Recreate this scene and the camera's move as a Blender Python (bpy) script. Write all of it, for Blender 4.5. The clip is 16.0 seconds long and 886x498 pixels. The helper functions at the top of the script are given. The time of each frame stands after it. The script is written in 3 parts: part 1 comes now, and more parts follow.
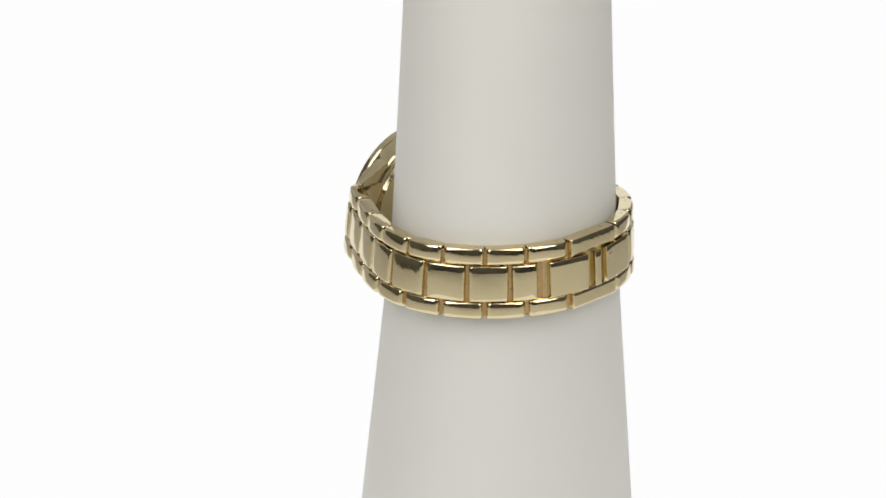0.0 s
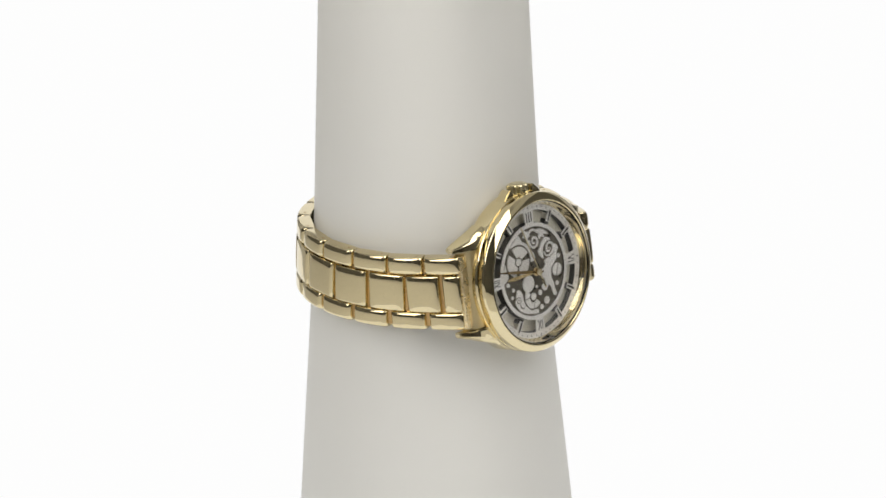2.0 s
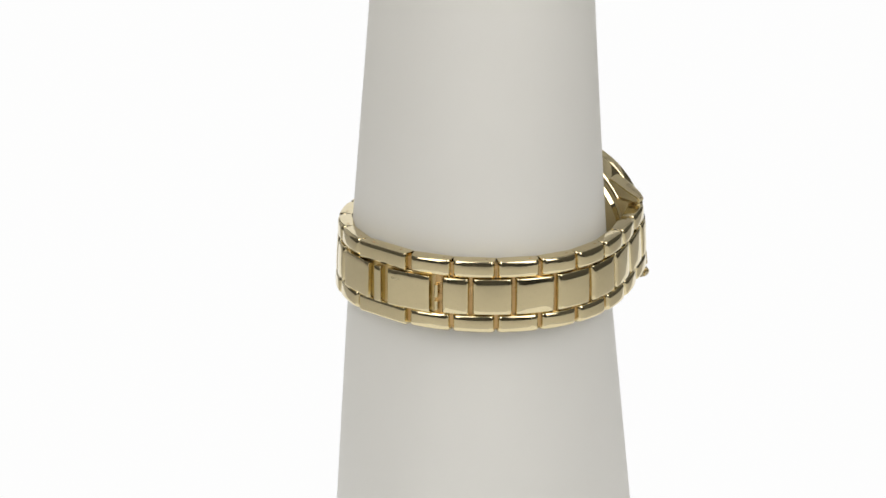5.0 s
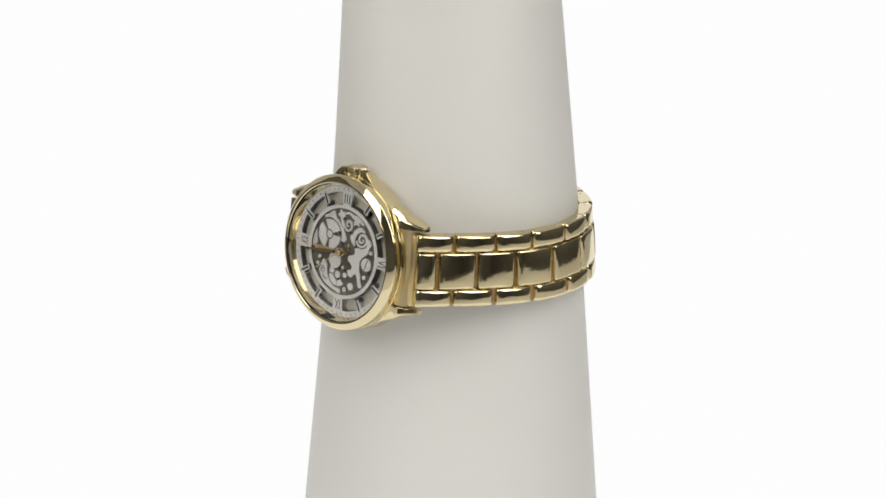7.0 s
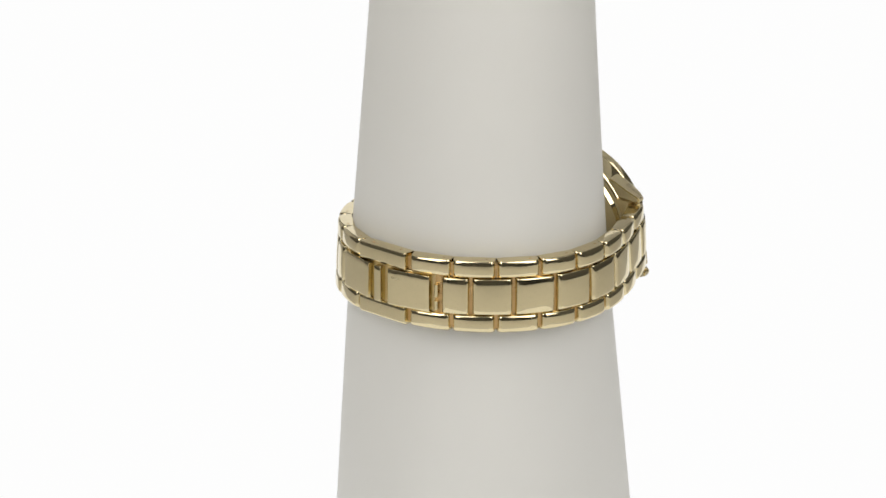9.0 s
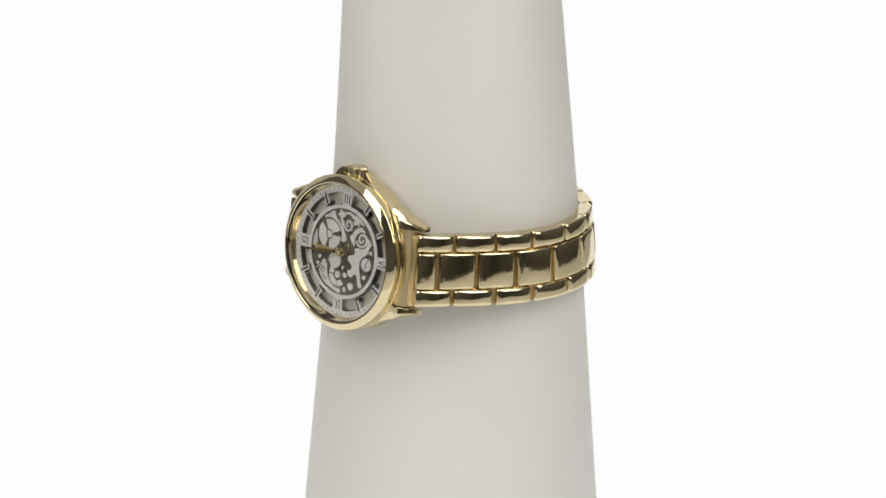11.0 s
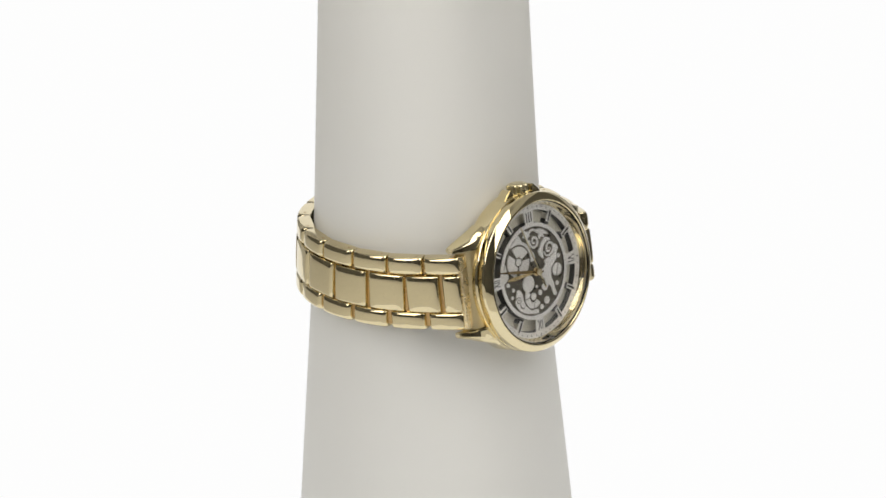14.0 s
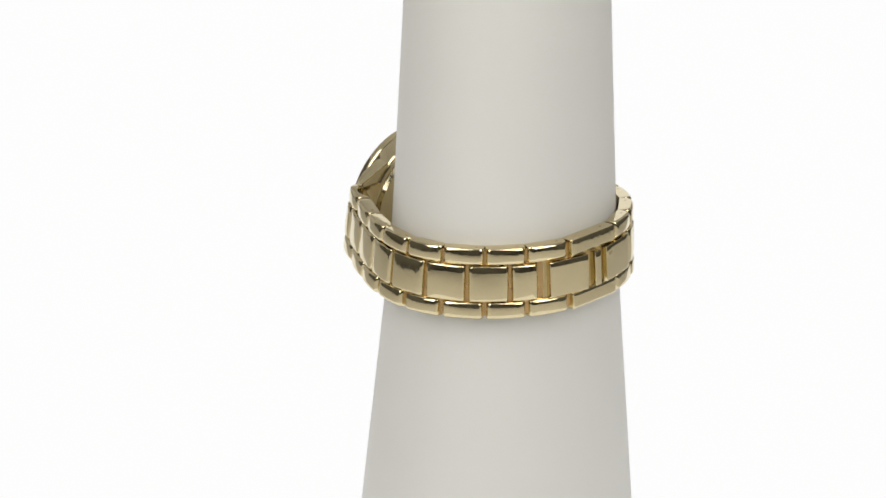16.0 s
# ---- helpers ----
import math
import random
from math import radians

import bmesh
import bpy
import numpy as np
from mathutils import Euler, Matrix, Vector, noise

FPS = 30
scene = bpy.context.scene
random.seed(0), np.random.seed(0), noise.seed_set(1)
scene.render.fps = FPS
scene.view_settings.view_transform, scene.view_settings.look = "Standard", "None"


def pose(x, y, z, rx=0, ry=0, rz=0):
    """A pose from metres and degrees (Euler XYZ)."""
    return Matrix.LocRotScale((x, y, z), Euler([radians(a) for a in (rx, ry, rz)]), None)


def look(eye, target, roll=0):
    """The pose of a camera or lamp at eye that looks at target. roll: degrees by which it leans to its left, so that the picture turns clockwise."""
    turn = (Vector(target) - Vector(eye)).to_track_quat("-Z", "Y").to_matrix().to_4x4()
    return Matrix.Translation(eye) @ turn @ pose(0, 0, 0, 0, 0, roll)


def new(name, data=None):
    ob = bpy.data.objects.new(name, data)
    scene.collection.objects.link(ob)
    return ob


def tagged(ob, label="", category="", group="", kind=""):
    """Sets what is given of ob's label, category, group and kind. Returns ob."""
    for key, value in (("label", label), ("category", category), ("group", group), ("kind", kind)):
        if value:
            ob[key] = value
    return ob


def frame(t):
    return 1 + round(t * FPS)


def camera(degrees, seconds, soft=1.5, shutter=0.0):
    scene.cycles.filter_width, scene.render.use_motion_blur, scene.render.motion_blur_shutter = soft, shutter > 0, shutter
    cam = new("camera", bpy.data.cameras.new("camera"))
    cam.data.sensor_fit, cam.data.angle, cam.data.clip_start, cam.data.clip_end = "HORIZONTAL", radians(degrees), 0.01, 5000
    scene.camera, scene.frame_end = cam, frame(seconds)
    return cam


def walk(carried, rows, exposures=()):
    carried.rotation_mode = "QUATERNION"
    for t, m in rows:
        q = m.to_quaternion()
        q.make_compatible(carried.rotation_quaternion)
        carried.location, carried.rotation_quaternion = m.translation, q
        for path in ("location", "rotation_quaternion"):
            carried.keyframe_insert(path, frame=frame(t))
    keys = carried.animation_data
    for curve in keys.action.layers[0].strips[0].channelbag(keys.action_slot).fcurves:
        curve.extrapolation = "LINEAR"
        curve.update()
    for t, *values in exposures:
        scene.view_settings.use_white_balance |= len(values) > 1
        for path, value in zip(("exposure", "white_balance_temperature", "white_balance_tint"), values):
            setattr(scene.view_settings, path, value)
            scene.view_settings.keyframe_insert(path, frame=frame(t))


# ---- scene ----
# One still camera looks down on a slowly turning stand that wears a wristwatch.
cam = camera(22.66, 16.0, soft=1.6)
PITCH, YAW, ROLL = 19.157, 0.645, -0.27
EYE = pose(0, -0.5, 0.17113, 0, 0, YAW) @ pose(0, 0, 0, 90 - PITCH, 0, 0) @ pose(0, 0, 0, 0, 0, ROLL)
walk(cam, [(0.0, EYE), (16.0, EYE)])
TURN = -90.0  # degrees a second, one turn in four seconds

# ---- light ----
world = bpy.data.worlds.new("studio_light")
scene.world = world
world.use_nodes = True
sky = world.node_tree.nodes["Background"]
sky.inputs["Color"].default_value = (1.0, 0.985, 0.955, 1)
sky.inputs["Strength"].default_value = 0.06


def area_lamp(name, eye, target, sx, sy, watts, colour=(1, 0.98, 0.95)):
    data = bpy.data.lights.new(name, "AREA")
    data.shape, data.size, data.size_y, data.energy, data.color = "RECTANGLE", sx, sy, watts, colour
    ob = new(name, data)
    ob.matrix_world = look(eye, target)
    return ob


for side in (-1, 1):
    area_lamp("softbox", (side * 0.37, -0.37, 0.58), (0, -0.03, 0.12), 0.36, 0.74, 3.25)

# ---- materials ----


def nodes_of(name):
    m = bpy.data.materials.new(name)
    m.use_nodes = True
    nt = m.node_tree
    return m, nt, nt.nodes["Principled BSDF"]


def surface(name, colour, rough=0.5, metal=0.0, vary=0.08, scale=300.0, bump=0.0, bump_scale=900.0, rough_vary=0.05, spec=0.5, coat=0.0):
    """Principled surface with colour, gloss and relief varied at two scales (object space, metres)."""
    m, nt, b = nodes_of(name)
    n, l = nt.nodes, nt.links
    co = n.new("ShaderNodeTexCoord")
    big = n.new("ShaderNodeTexNoise")
    big.inputs["Scale"].default_value, big.inputs["Detail"].default_value = scale * 0.15, 3
    fine = n.new("ShaderNodeTexNoise")
    fine.inputs["Scale"].default_value, fine.inputs["Detail"].default_value = scale, 5
    l.new(co.outputs["Object"], big.inputs["Vector"])
    l.new(co.outputs["Object"], fine.inputs["Vector"])
    mean = n.new("ShaderNodeMath")
    mean.operation = "ADD"
    l.new(big.outputs["Fac"], mean.inputs[0])
    l.new(fine.outputs["Fac"], mean.inputs[1])
    ramp = n.new("ShaderNodeMapRange")
    ramp.inputs["From Min"].default_value, ramp.inputs["From Max"].default_value = 0.6, 1.4
    ramp.inputs["To Min"].default_value, ramp.inputs["To Max"].default_value = 1 - vary, 1 + vary
    l.new(mean.outputs[0], ramp.inputs["Value"])
    tint = n.new("ShaderNodeVectorMath")
    tint.operation = "SCALE"
    tint.inputs[0].default_value = colour
    l.new(ramp.outputs[0], tint.inputs["Scale"])
    l.new(tint.outputs[0], b.inputs["Base Color"])
    rr = n.new("ShaderNodeMapRange")
    rr.inputs["From Min"].default_value, rr.inputs["From Max"].default_value = 0.3, 0.7
    rr.inputs["To Min"].default_value, rr.inputs["To Max"].default_value = max(0.0, rough - rough_vary), rough + rough_vary
    l.new(big.outputs["Fac"], rr.inputs["Value"])
    l.new(rr.outputs[0], b.inputs["Roughness"])
    b.inputs["Metallic"].default_value = metal
    b.inputs["Specular IOR Level"].default_value = spec
    b.inputs["Coat Weight"].default_value = coat
    if bump:
        bt = n.new("ShaderNodeTexNoise")
        bt.inputs["Scale"].default_value, bt.inputs["Detail"].default_value = bump_scale, 3
        l.new(co.outputs["Object"], bt.inputs["Vector"])
        bn = n.new("ShaderNodeBump")
        bn.inputs["Strength"].default_value, bn.inputs["Distance"].default_value = bump, 0.0002
        l.new(bt.outputs["Fac"], bn.inputs["Height"])
        l.new(bn.outputs["Normal"], b.inputs["Normal"])
    return m


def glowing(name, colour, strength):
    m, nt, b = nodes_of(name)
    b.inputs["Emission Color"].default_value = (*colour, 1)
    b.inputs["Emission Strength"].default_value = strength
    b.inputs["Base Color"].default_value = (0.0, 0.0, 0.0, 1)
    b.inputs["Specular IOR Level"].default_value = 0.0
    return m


GOLD = surface("polished_gold", (0.73, 0.63, 0.395), 0.05, 1.0, 0.03, 900, 0.03, 250, 0.02)
GOLD_LINK = surface("worn_link_gold", (0.715, 0.615, 0.385), 0.06, 1.0, 0.04, 1100, 0.16, 260, 0.03)
GOLD_SOFT = surface("soft_gold", (0.70, 0.62, 0.40), 0.30, 1.0, 0.04, 1500, 0.05, 2000, 0.05)
# gold with the shade and orange bounce of the gaps put into its colour
GOLD_SHADED = surface("shaded_recess_gold", (0.66, 0.44, 0.20), 0.28, 1.0, 0.12, 900, 0.1, 1500, 0.06)
GOLD_ROUGH = surface("grained_gold", (0.78, 0.64, 0.38), 0.26, 1.0, 0.25, 2500, 1.0, 1700, 0.08)
# warmer base colour stands in for light bounced between the gold parts
GOLD_WARM = surface("bounce_warm_gold", (0.80, 0.66, 0.38), 0.38, 1.0, 0.05, 900, 0.12, 500, 0.05)
SATIN_GOLD = surface("satin_gold", (0.86, 0.68, 0.36), 0.32, 1.0, 0.05, 2500, 0.1, 3000, 0.06)
SILVER = surface("silvered_dial", (0.77, 0.755, 0.725), 0.40, 0.60, 0.03, 3000, 0.05, 4000, 0.05)
BRONZE = surface("dark_bronze", (0.40, 0.28, 0.13), 0.28, 1.0, 0.08, 2500, 0.1, 3000, 0.06)
DARK_DIAL = surface("dark_movement_plate", (0.16, 0.145, 0.115), 0.30, 0.75, 0.12, 2500, 0.1, 4000, 0.05)
RING_METAL = surface("grey_under_dial", (0.62, 0.59, 0.49), 0.34, 0.55, 0.08, 2000, 0.05, 4000, 0.05)
# black of the print, also used for the shade in the dial cut-outs
INK_AND_SHADE = surface("black_print_and_shade", (0.03, 0.028, 0.025), 0.45, 0.0, 0.1, 3000)
STAND_WHITE = surface("white_satin_plastic", (0.765, 0.755, 0.712), 0.55, 0.0, 0.012, 60, 0.04, 700, 0.05, 0.35)
TABLE_WHITE = surface("white_matte_board", (0.76, 0.755, 0.74), 0.7, 0.0, 0.02, 40)
TENT_WHITE = surface("white_tent_cloth", (0.78, 0.77, 0.75), 0.9, 0.0, 0.04, 30, 0.2, 400)
GREY_CLOTH = surface("dark_grey_cloth", (0.14, 0.137, 0.128), 0.9, 0.0, 0.15, 80, 0.2, 600)
GLOWING_WHITE = glowing("glowing_white_sheet", (1.0, 1.0, 0.998), 0.985)


def glass_material():
    m, nt, b = nodes_of("watch_glass")
    b.inputs["Base Color"].default_value = (1, 1, 1, 1)
    b.inputs["Roughness"].default_value = 0.01
    b.inputs["IOR"].default_value = 1.5
    b.inputs["Transmission Weight"].default_value = 1.0
    return m


GLASS = glass_material()

# ---- building helpers ----
MM = 0.001


def part(name, bm, material, parent=None, label="", smooth=True, m=None):
    """Links a bmesh as one mesh object under a thing or a part."""
    me = bpy.data.meshes.new(name)
    bmesh.ops.recalc_face_normals(bm, faces=bm.faces)
    bm.to_mesh(me)
    bm.free()
    me.materials.append(material)
    for p in me.polygons:
        p.use_smooth = smooth
    if smooth:
        me.set_sharp_from_angle(angle=radians(38))
    ob = new(name, me)
    if parent:
        ob.parent = parent
    if m is not None:
        ob.matrix_local = m
    return tagged(ob, label)


def box(bm, x0, x1, y0, y1, z0, z1, m=None, bevel=0.0, seg=2):
    vs = [bm.verts.new((x, y, z)) for z in (z0, z1) for y in (y0, y1) for x in (x0, x1)]
    fs = [bm.faces.new([vs[i] for i in f]) for f in ((0, 2, 3, 1), (4, 5, 7, 6), (0, 1, 5, 4), (2, 6, 7, 3), (0, 4, 6, 2), (1, 3, 7, 5))]
    if bevel:
        es = list({e for f in fs for e in f.edges})
        r = bmesh.ops.bevel(bm, geom=es, offset=bevel, segments=seg, affect="EDGES", profile=0.5)
        vs = list({v for v in vs if v.is_valid} | set(r["verts"]))
    if m is not None:
        bmesh.ops.transform(bm, matrix=m, verts=vs)
    return vs


def lathe(bm, profile, n=96, m=None, closed=True):
    """Turns (radius, height) pairs about z; a zero radius closes the end."""
    rings = []
    for r, z in profile:
        if r < 1e-9:
            rings.append([bm.verts.new((0, 0, z))])
        else:
            rings.append([bm.verts.new((r * math.cos(2 * math.pi * k / n), r * math.sin(2 * math.pi * k / n), z)) for k in range(n)])
    pairs = list(zip(rings, rings[1:]))
    if closed and len(rings[0]) > 1 and len(rings[-1]) > 1:
        pairs.append((rings[-1], rings[0]))
    for a, b in pairs:
        for k in range(n):
            j = (k + 1) % n
            if len(a) == 1 and len(b) == 1:
                continue
            if len(a) == 1:
                bm.faces.new((a[0], b[k], b[j]))
            elif len(b) == 1:
                bm.faces.new((a[k], b[0], a[j]))
            else:
                bm.faces.new((a[k], b[k], b[j], a[j]))
    if m is not None:
        bmesh.ops.transform(bm, matrix=m, verts=[v for r in rings for v in r])


def slab(bm, outline, z0, z1):
    """A flat plate of that (x, y) outline between two heights."""
    lo = [bm.verts.new((x, y, z0)) for x, y in outline]
    hi = [bm.verts.new((x, y, z1)) for x, y in outline]
    bm.faces.new(lo[::-1])
    bm.faces.new(hi)
    for k in range(len(lo)):
        j = (k + 1) % len(lo)
        bm.faces.new((lo[k], lo[j], hi[j], hi[k]))


def arc_plate(bm, r0, r1, a0, a1, z0, z1, n=16, cx=0.0, cy=0.0):
    """Part of a flat ring from angle a0 to a1 (degrees)."""
    aa = [radians(a0 + (a1 - a0) * k / n) for k in range(n + 1)]
    out = [(cx + r1 * math.cos(a), cy + r1 * math.sin(a)) for a in aa] + [(cx + r0 * math.cos(a), cy + r0 * math.sin(a)) for a in aa[::-1]]
    if abs(a1 - a0) > 359.9:
        lathe(bm, [(r0, z0), (r1, z0), (r1, z1), (r0, z1)], n=max(n, 32), m=Matrix.Translation((cx, cy, 0)))
    else:
        slab(bm, out, z0, z1)


def ribbon(bm, points, widths, z0, z1):
    """A flat band along a smooth (x, y) line, of changing width."""
    left, right = [], []
    for k, (x, y) in enumerate(points):
        ax, ay = points[max(k - 1, 0)]
        bx, by = points[min(k + 1, len(points) - 1)]
        d = math.hypot(bx - ax, by - ay) or 1.0
        nx, ny = -(by - ay) / d, (bx - ax) / d
        w = widths[k] / 2
        left.append((x + nx * w, y + ny * w))
        right.append((x - nx * w, y - ny * w))
    for k in range(len(points) - 1):
        slab(bm, [left[k], left[k + 1], right[k + 1], right[k]], z0, z1)


def disc(bm, cx, cy, r, z0, z1, n=24):
    slab(bm, [(cx + r * math.cos(2 * math.pi * k / n), cy + r * math.sin(2 * math.pi * k / n)) for k in range(n)], z0, z1)


# ---- the studio ----
FLOOR = -0.12


def studio():
    # glowing sweep behind the stand; unseen front part under it added as fill light
    bm = bmesh.new()
    prof = [(-0.26, FLOOR), (0.1, FLOOR), (0.9, FLOOR)] + [(0.9 + 0.4 * math.sin(a), FLOOR + 0.4 - 0.4 * math.cos(a)) for a in np.linspace(0.15, math.pi / 2, 12)] + [(1.3, 0.55)]
    widths = [min(0.46, 0.22 + max(0.0, y - 0.1) * 0.3) for y, z in prof]
    rows = [[bm.verts.new((x, y, z)) for x in (-half, half)] for (y, z), half in zip(prof, widths)]
    under = [[bm.verts.new((x, y + (0.02 if z > FLOOR + 0.3 else 0), z - 0.003)) for x in (-half, half)] for (y, z), half in zip(prof, widths)]
    for a, b in zip(rows, rows[1:]):
        bm.faces.new((a[0], a[1], b[1], b[0]))
    for a, b in zip(under, under[1:]):
        bm.faces.new((a[1], a[0], b[0], b[1]))
    for a, b in ((rows[0], under[0]), (rows[-1], under[-1])):
        bm.faces.new((a[0], a[1], b[1], b[0]))
    for k in (0, 1):
        for a, b, c, d in zip(rows, rows[1:], under, under[1:]):
            bm.faces.new((a[k], b[k], d[k], c[k]))
    tagged(part("backdrop", bm, GLOWING_WHITE), "glowing white seamless backdrop sheet behind the stand and, as added fill, under it", "backdrop", kind="structure")
    bm = bmesh.new()
    # unseen board; its outline is cut to place bright and dark link reflections
    slab(bm, [(-0.66, -0.88), (0.22, -0.88), (0.34, -0.62), (0.58, -0.62), (0.56, -0.10), (0.48, 0.45), (0.20, 0.45), (0.20, 0.12), (-0.15, 0.12), (-0.20, 0.55), (-0.66, 0.55)], FLOOR - 0.02, FLOOR - 0.004)
    tagged(part("floor", bm, TABLE_WHITE), "unseen white matte board under the display stand, outlined to shape reflections", "table board", kind="structure")
    # unseen white light tent with dark grey cloth low at the sides and behind the camera
    lo, mid, hi = FLOOR - 0.04, 0.70, 1.0
    for name, dims, mat, text in (
        ("wall_west", (-0.71, -0.68, -0.9, 1.5, mid, hi), TENT_WHITE, "unseen white cloth side of the light tent"),
        ("wall_east", (0.68, 0.71, -0.9, 1.5, mid, hi), TENT_WHITE, "unseen white cloth side of the light tent"),
        # the dark cloth is added only to give the gold dark reflections
        ("wall_west_base", (-0.71, -0.68, -0.9, 0.45, lo, mid), GREY_CLOTH, "unseen dark grey cloth low along the tent side, added to darken reflections"),
        ("wall_east_base", (0.68, 0.71, -0.9, 0.80, lo, mid), GREY_CLOTH, "unseen dark grey cloth low along the tent side, added to darken reflections"),
        ("wall_west_rear", (-0.71, -0.68, 0.45, 1.5, lo, mid), TENT_WHITE, "unseen white cloth side of the light tent"),
        ("wall_east_rear", (0.68, 0.71, 0.80, 1.5, lo, mid), TENT_WHITE, "unseen white cloth side of the light tent"),
        ("wall_north", (-0.71, 0.71, 1.5, 1.53, lo, hi), TENT_WHITE, "unseen white cloth back of the light tent"),
        ("wall_south", (-0.71, 0.71, -0.93, -0.90, lo, hi), GREY_CLOTH, "unseen dark grey cloth behind the camera, added to darken reflections"),
        ("ceiling", (-0.71, 0.71, -0.93, 1.53, hi, hi + 0.03), TENT_WHITE, "unseen white cloth top of the light tent"),
        ("ground", (-0.71, 0.71, -0.93, 1.53, lo - 0.03, lo), GREY_CLOTH, "unseen dark grey cloth under the table board, added to darken reflections"),
    ):
        bm = bmesh.new()
        box(bm, *dims)
        tagged(part(name, bm, mat, smooth=False), text, name.split("_")[0], kind="structure")


studio()

# ---- display stand ----
# Rounded oval section, narrower above; coefficients of the outline (mm) at three heights.
STAND_AXIS = (6.0, 4.0)
STAND_LEVELS = (-70.0, 0.0, 65.0)
STAND_SECTIONS = (
    (35.05, 0.60, -0.28, -1.35, 0.76, 0.91, -0.50, 0.02, -0.18),
    (28.60, 2.47, -0.94, -1.61, 1.08, 0.67, 0.28, 0.02, -0.05),
    (23.55, 4.52, -1.47, -0.78, 2.55, -0.08, -0.37, 0.13, 0.12),
)


def stand_radius(phi, z):
    i = 0 if z < STAND_LEVELS[1] else 1
    w = (z - STAND_LEVELS[i]) / (STAND_LEVELS[i + 1] - STAND_LEVELS[i])
    k = [a + (b - a) * w for a, b in zip(STAND_SECTIONS[i], STAND_SECTIONS[i + 1])]
    return k[0] + sum(k[2 * n - 1] * math.cos(n * phi) + k[2 * n] * math.sin(n * phi) for n in (1, 2, 3, 4))


def display_stand():
    n = 128
    bm = bmesh.new()
    rings = []
    for z, inset in [(-119.9, 1.5), (-118.5, 0.0)] + [(q, 0.0) for q in range(-112, 92, 8)] + [(94, 0.3), (98, 2.0), (100, 5.0)]:
        rings.append([bm.verts.new(((STAND_AXIS[0] + r * math.cos(p)) * MM, (STAND_AXIS[1] + r * math.sin(p)) * MM, z * MM))
                      for p in [2 * math.pi * k / n for k in range(n)] for r in [stand_radius(p, z) - inset]])
    for a, b in zip(rings, rings[1:]):
        for k in range(n):
            j = (k + 1) % n
            bm.faces.new((a[k], a[j], b[j], b[k]))
    bm.faces.new(rings[0][::-1])
    bm.faces.new(rings[-1])
    return tagged(part("display_stand", bm, STAND_WHITE), "tall tapered off-white satin display cone wearing the watch", "display stand")


stand = display_stand()

# ---- wristwatch ----
watch = new("wristwatch")
tagged(watch, "pale gold bracelet wristwatch with skeleton dial worn on the cone", "wristwatch")

# The bracelet's line round the stand: angle (degrees), outer radius and height of its middle (mm).
LINE_ANGLE = (-193, -184, -176, -168, -150, -134, -117, -100, -84, -59, -31, -6, 11, 28, 45, 61, 77.5, 85, 91, 98.5)
LINE_RADIUS = (35.00, 32.70, 31.35, 30.65, 30.75, 32.55, 33.65, 33.85, 33.15, 32.55, 32.45, 32.75, 33.25, 33.45, 33.15, 33.15, 33.65, 34.60, 36.10, 37.90)
LINE_HEIGHT = (1.5, 1.0, 0.6, 0.2, -0.5, -0.75, -0.95, -1.0, -1.1, -1.0, -0.6, -0.6, -0.6, -0.8, -1.0, -0.85, -0.5, 0.0, 0.5, 1.1)

# how far the links tip upwards (degrees)
LEAN_ANGLE = (-191, -160, -143, -126, -109, -93, -59, -31, 38, 70, 97)
LEAN = (6.4, 6.2, 5.8, 5.2, 4.5, 3.7, 2.6, 2.4, 2.2, 2.2, 2.3)


def on_line(deg):
    r = float(np.interp(deg, LINE_ANGLE, LINE_RADIUS))
    a = radians(deg)
    return Vector((STAND_AXIS[0] + r * math.cos(a), STAND_AXIS[1] + r * math.sin(a), float(np.interp(deg, LINE_ANGLE, LINE_HEIGHT)) + 0.45))


def link_pose(d0, d1, row):
    """Frame of a link between two angles: x along the bracelet, y up across it, z outwards; origin on its outer face."""
    a, b = on_line(d0), on_line(d1)
    mid = (a + b) / 2
    x = (b - a).normalized()
    mid_deg = (d0 + d1) / 2
    lean = radians(float(np.interp(mid_deg, LEAN_ANGLE, LEAN)))
    out = x.cross(Vector((0, 0, 1))).normalized()
    up = out.cross(x).normalized() * -1
    if up.z < 0:
        up = -up
    y = (up * math.cos(lean) - out * math.sin(lean)).normalized()
    z = x.cross(y).normalized()
    o = mid + y * row + z * PROUD
    m = Matrix((x, y, z)).transposed().to_4x4()
    return Matrix.Translation(o * MM) @ m, (b - a).length


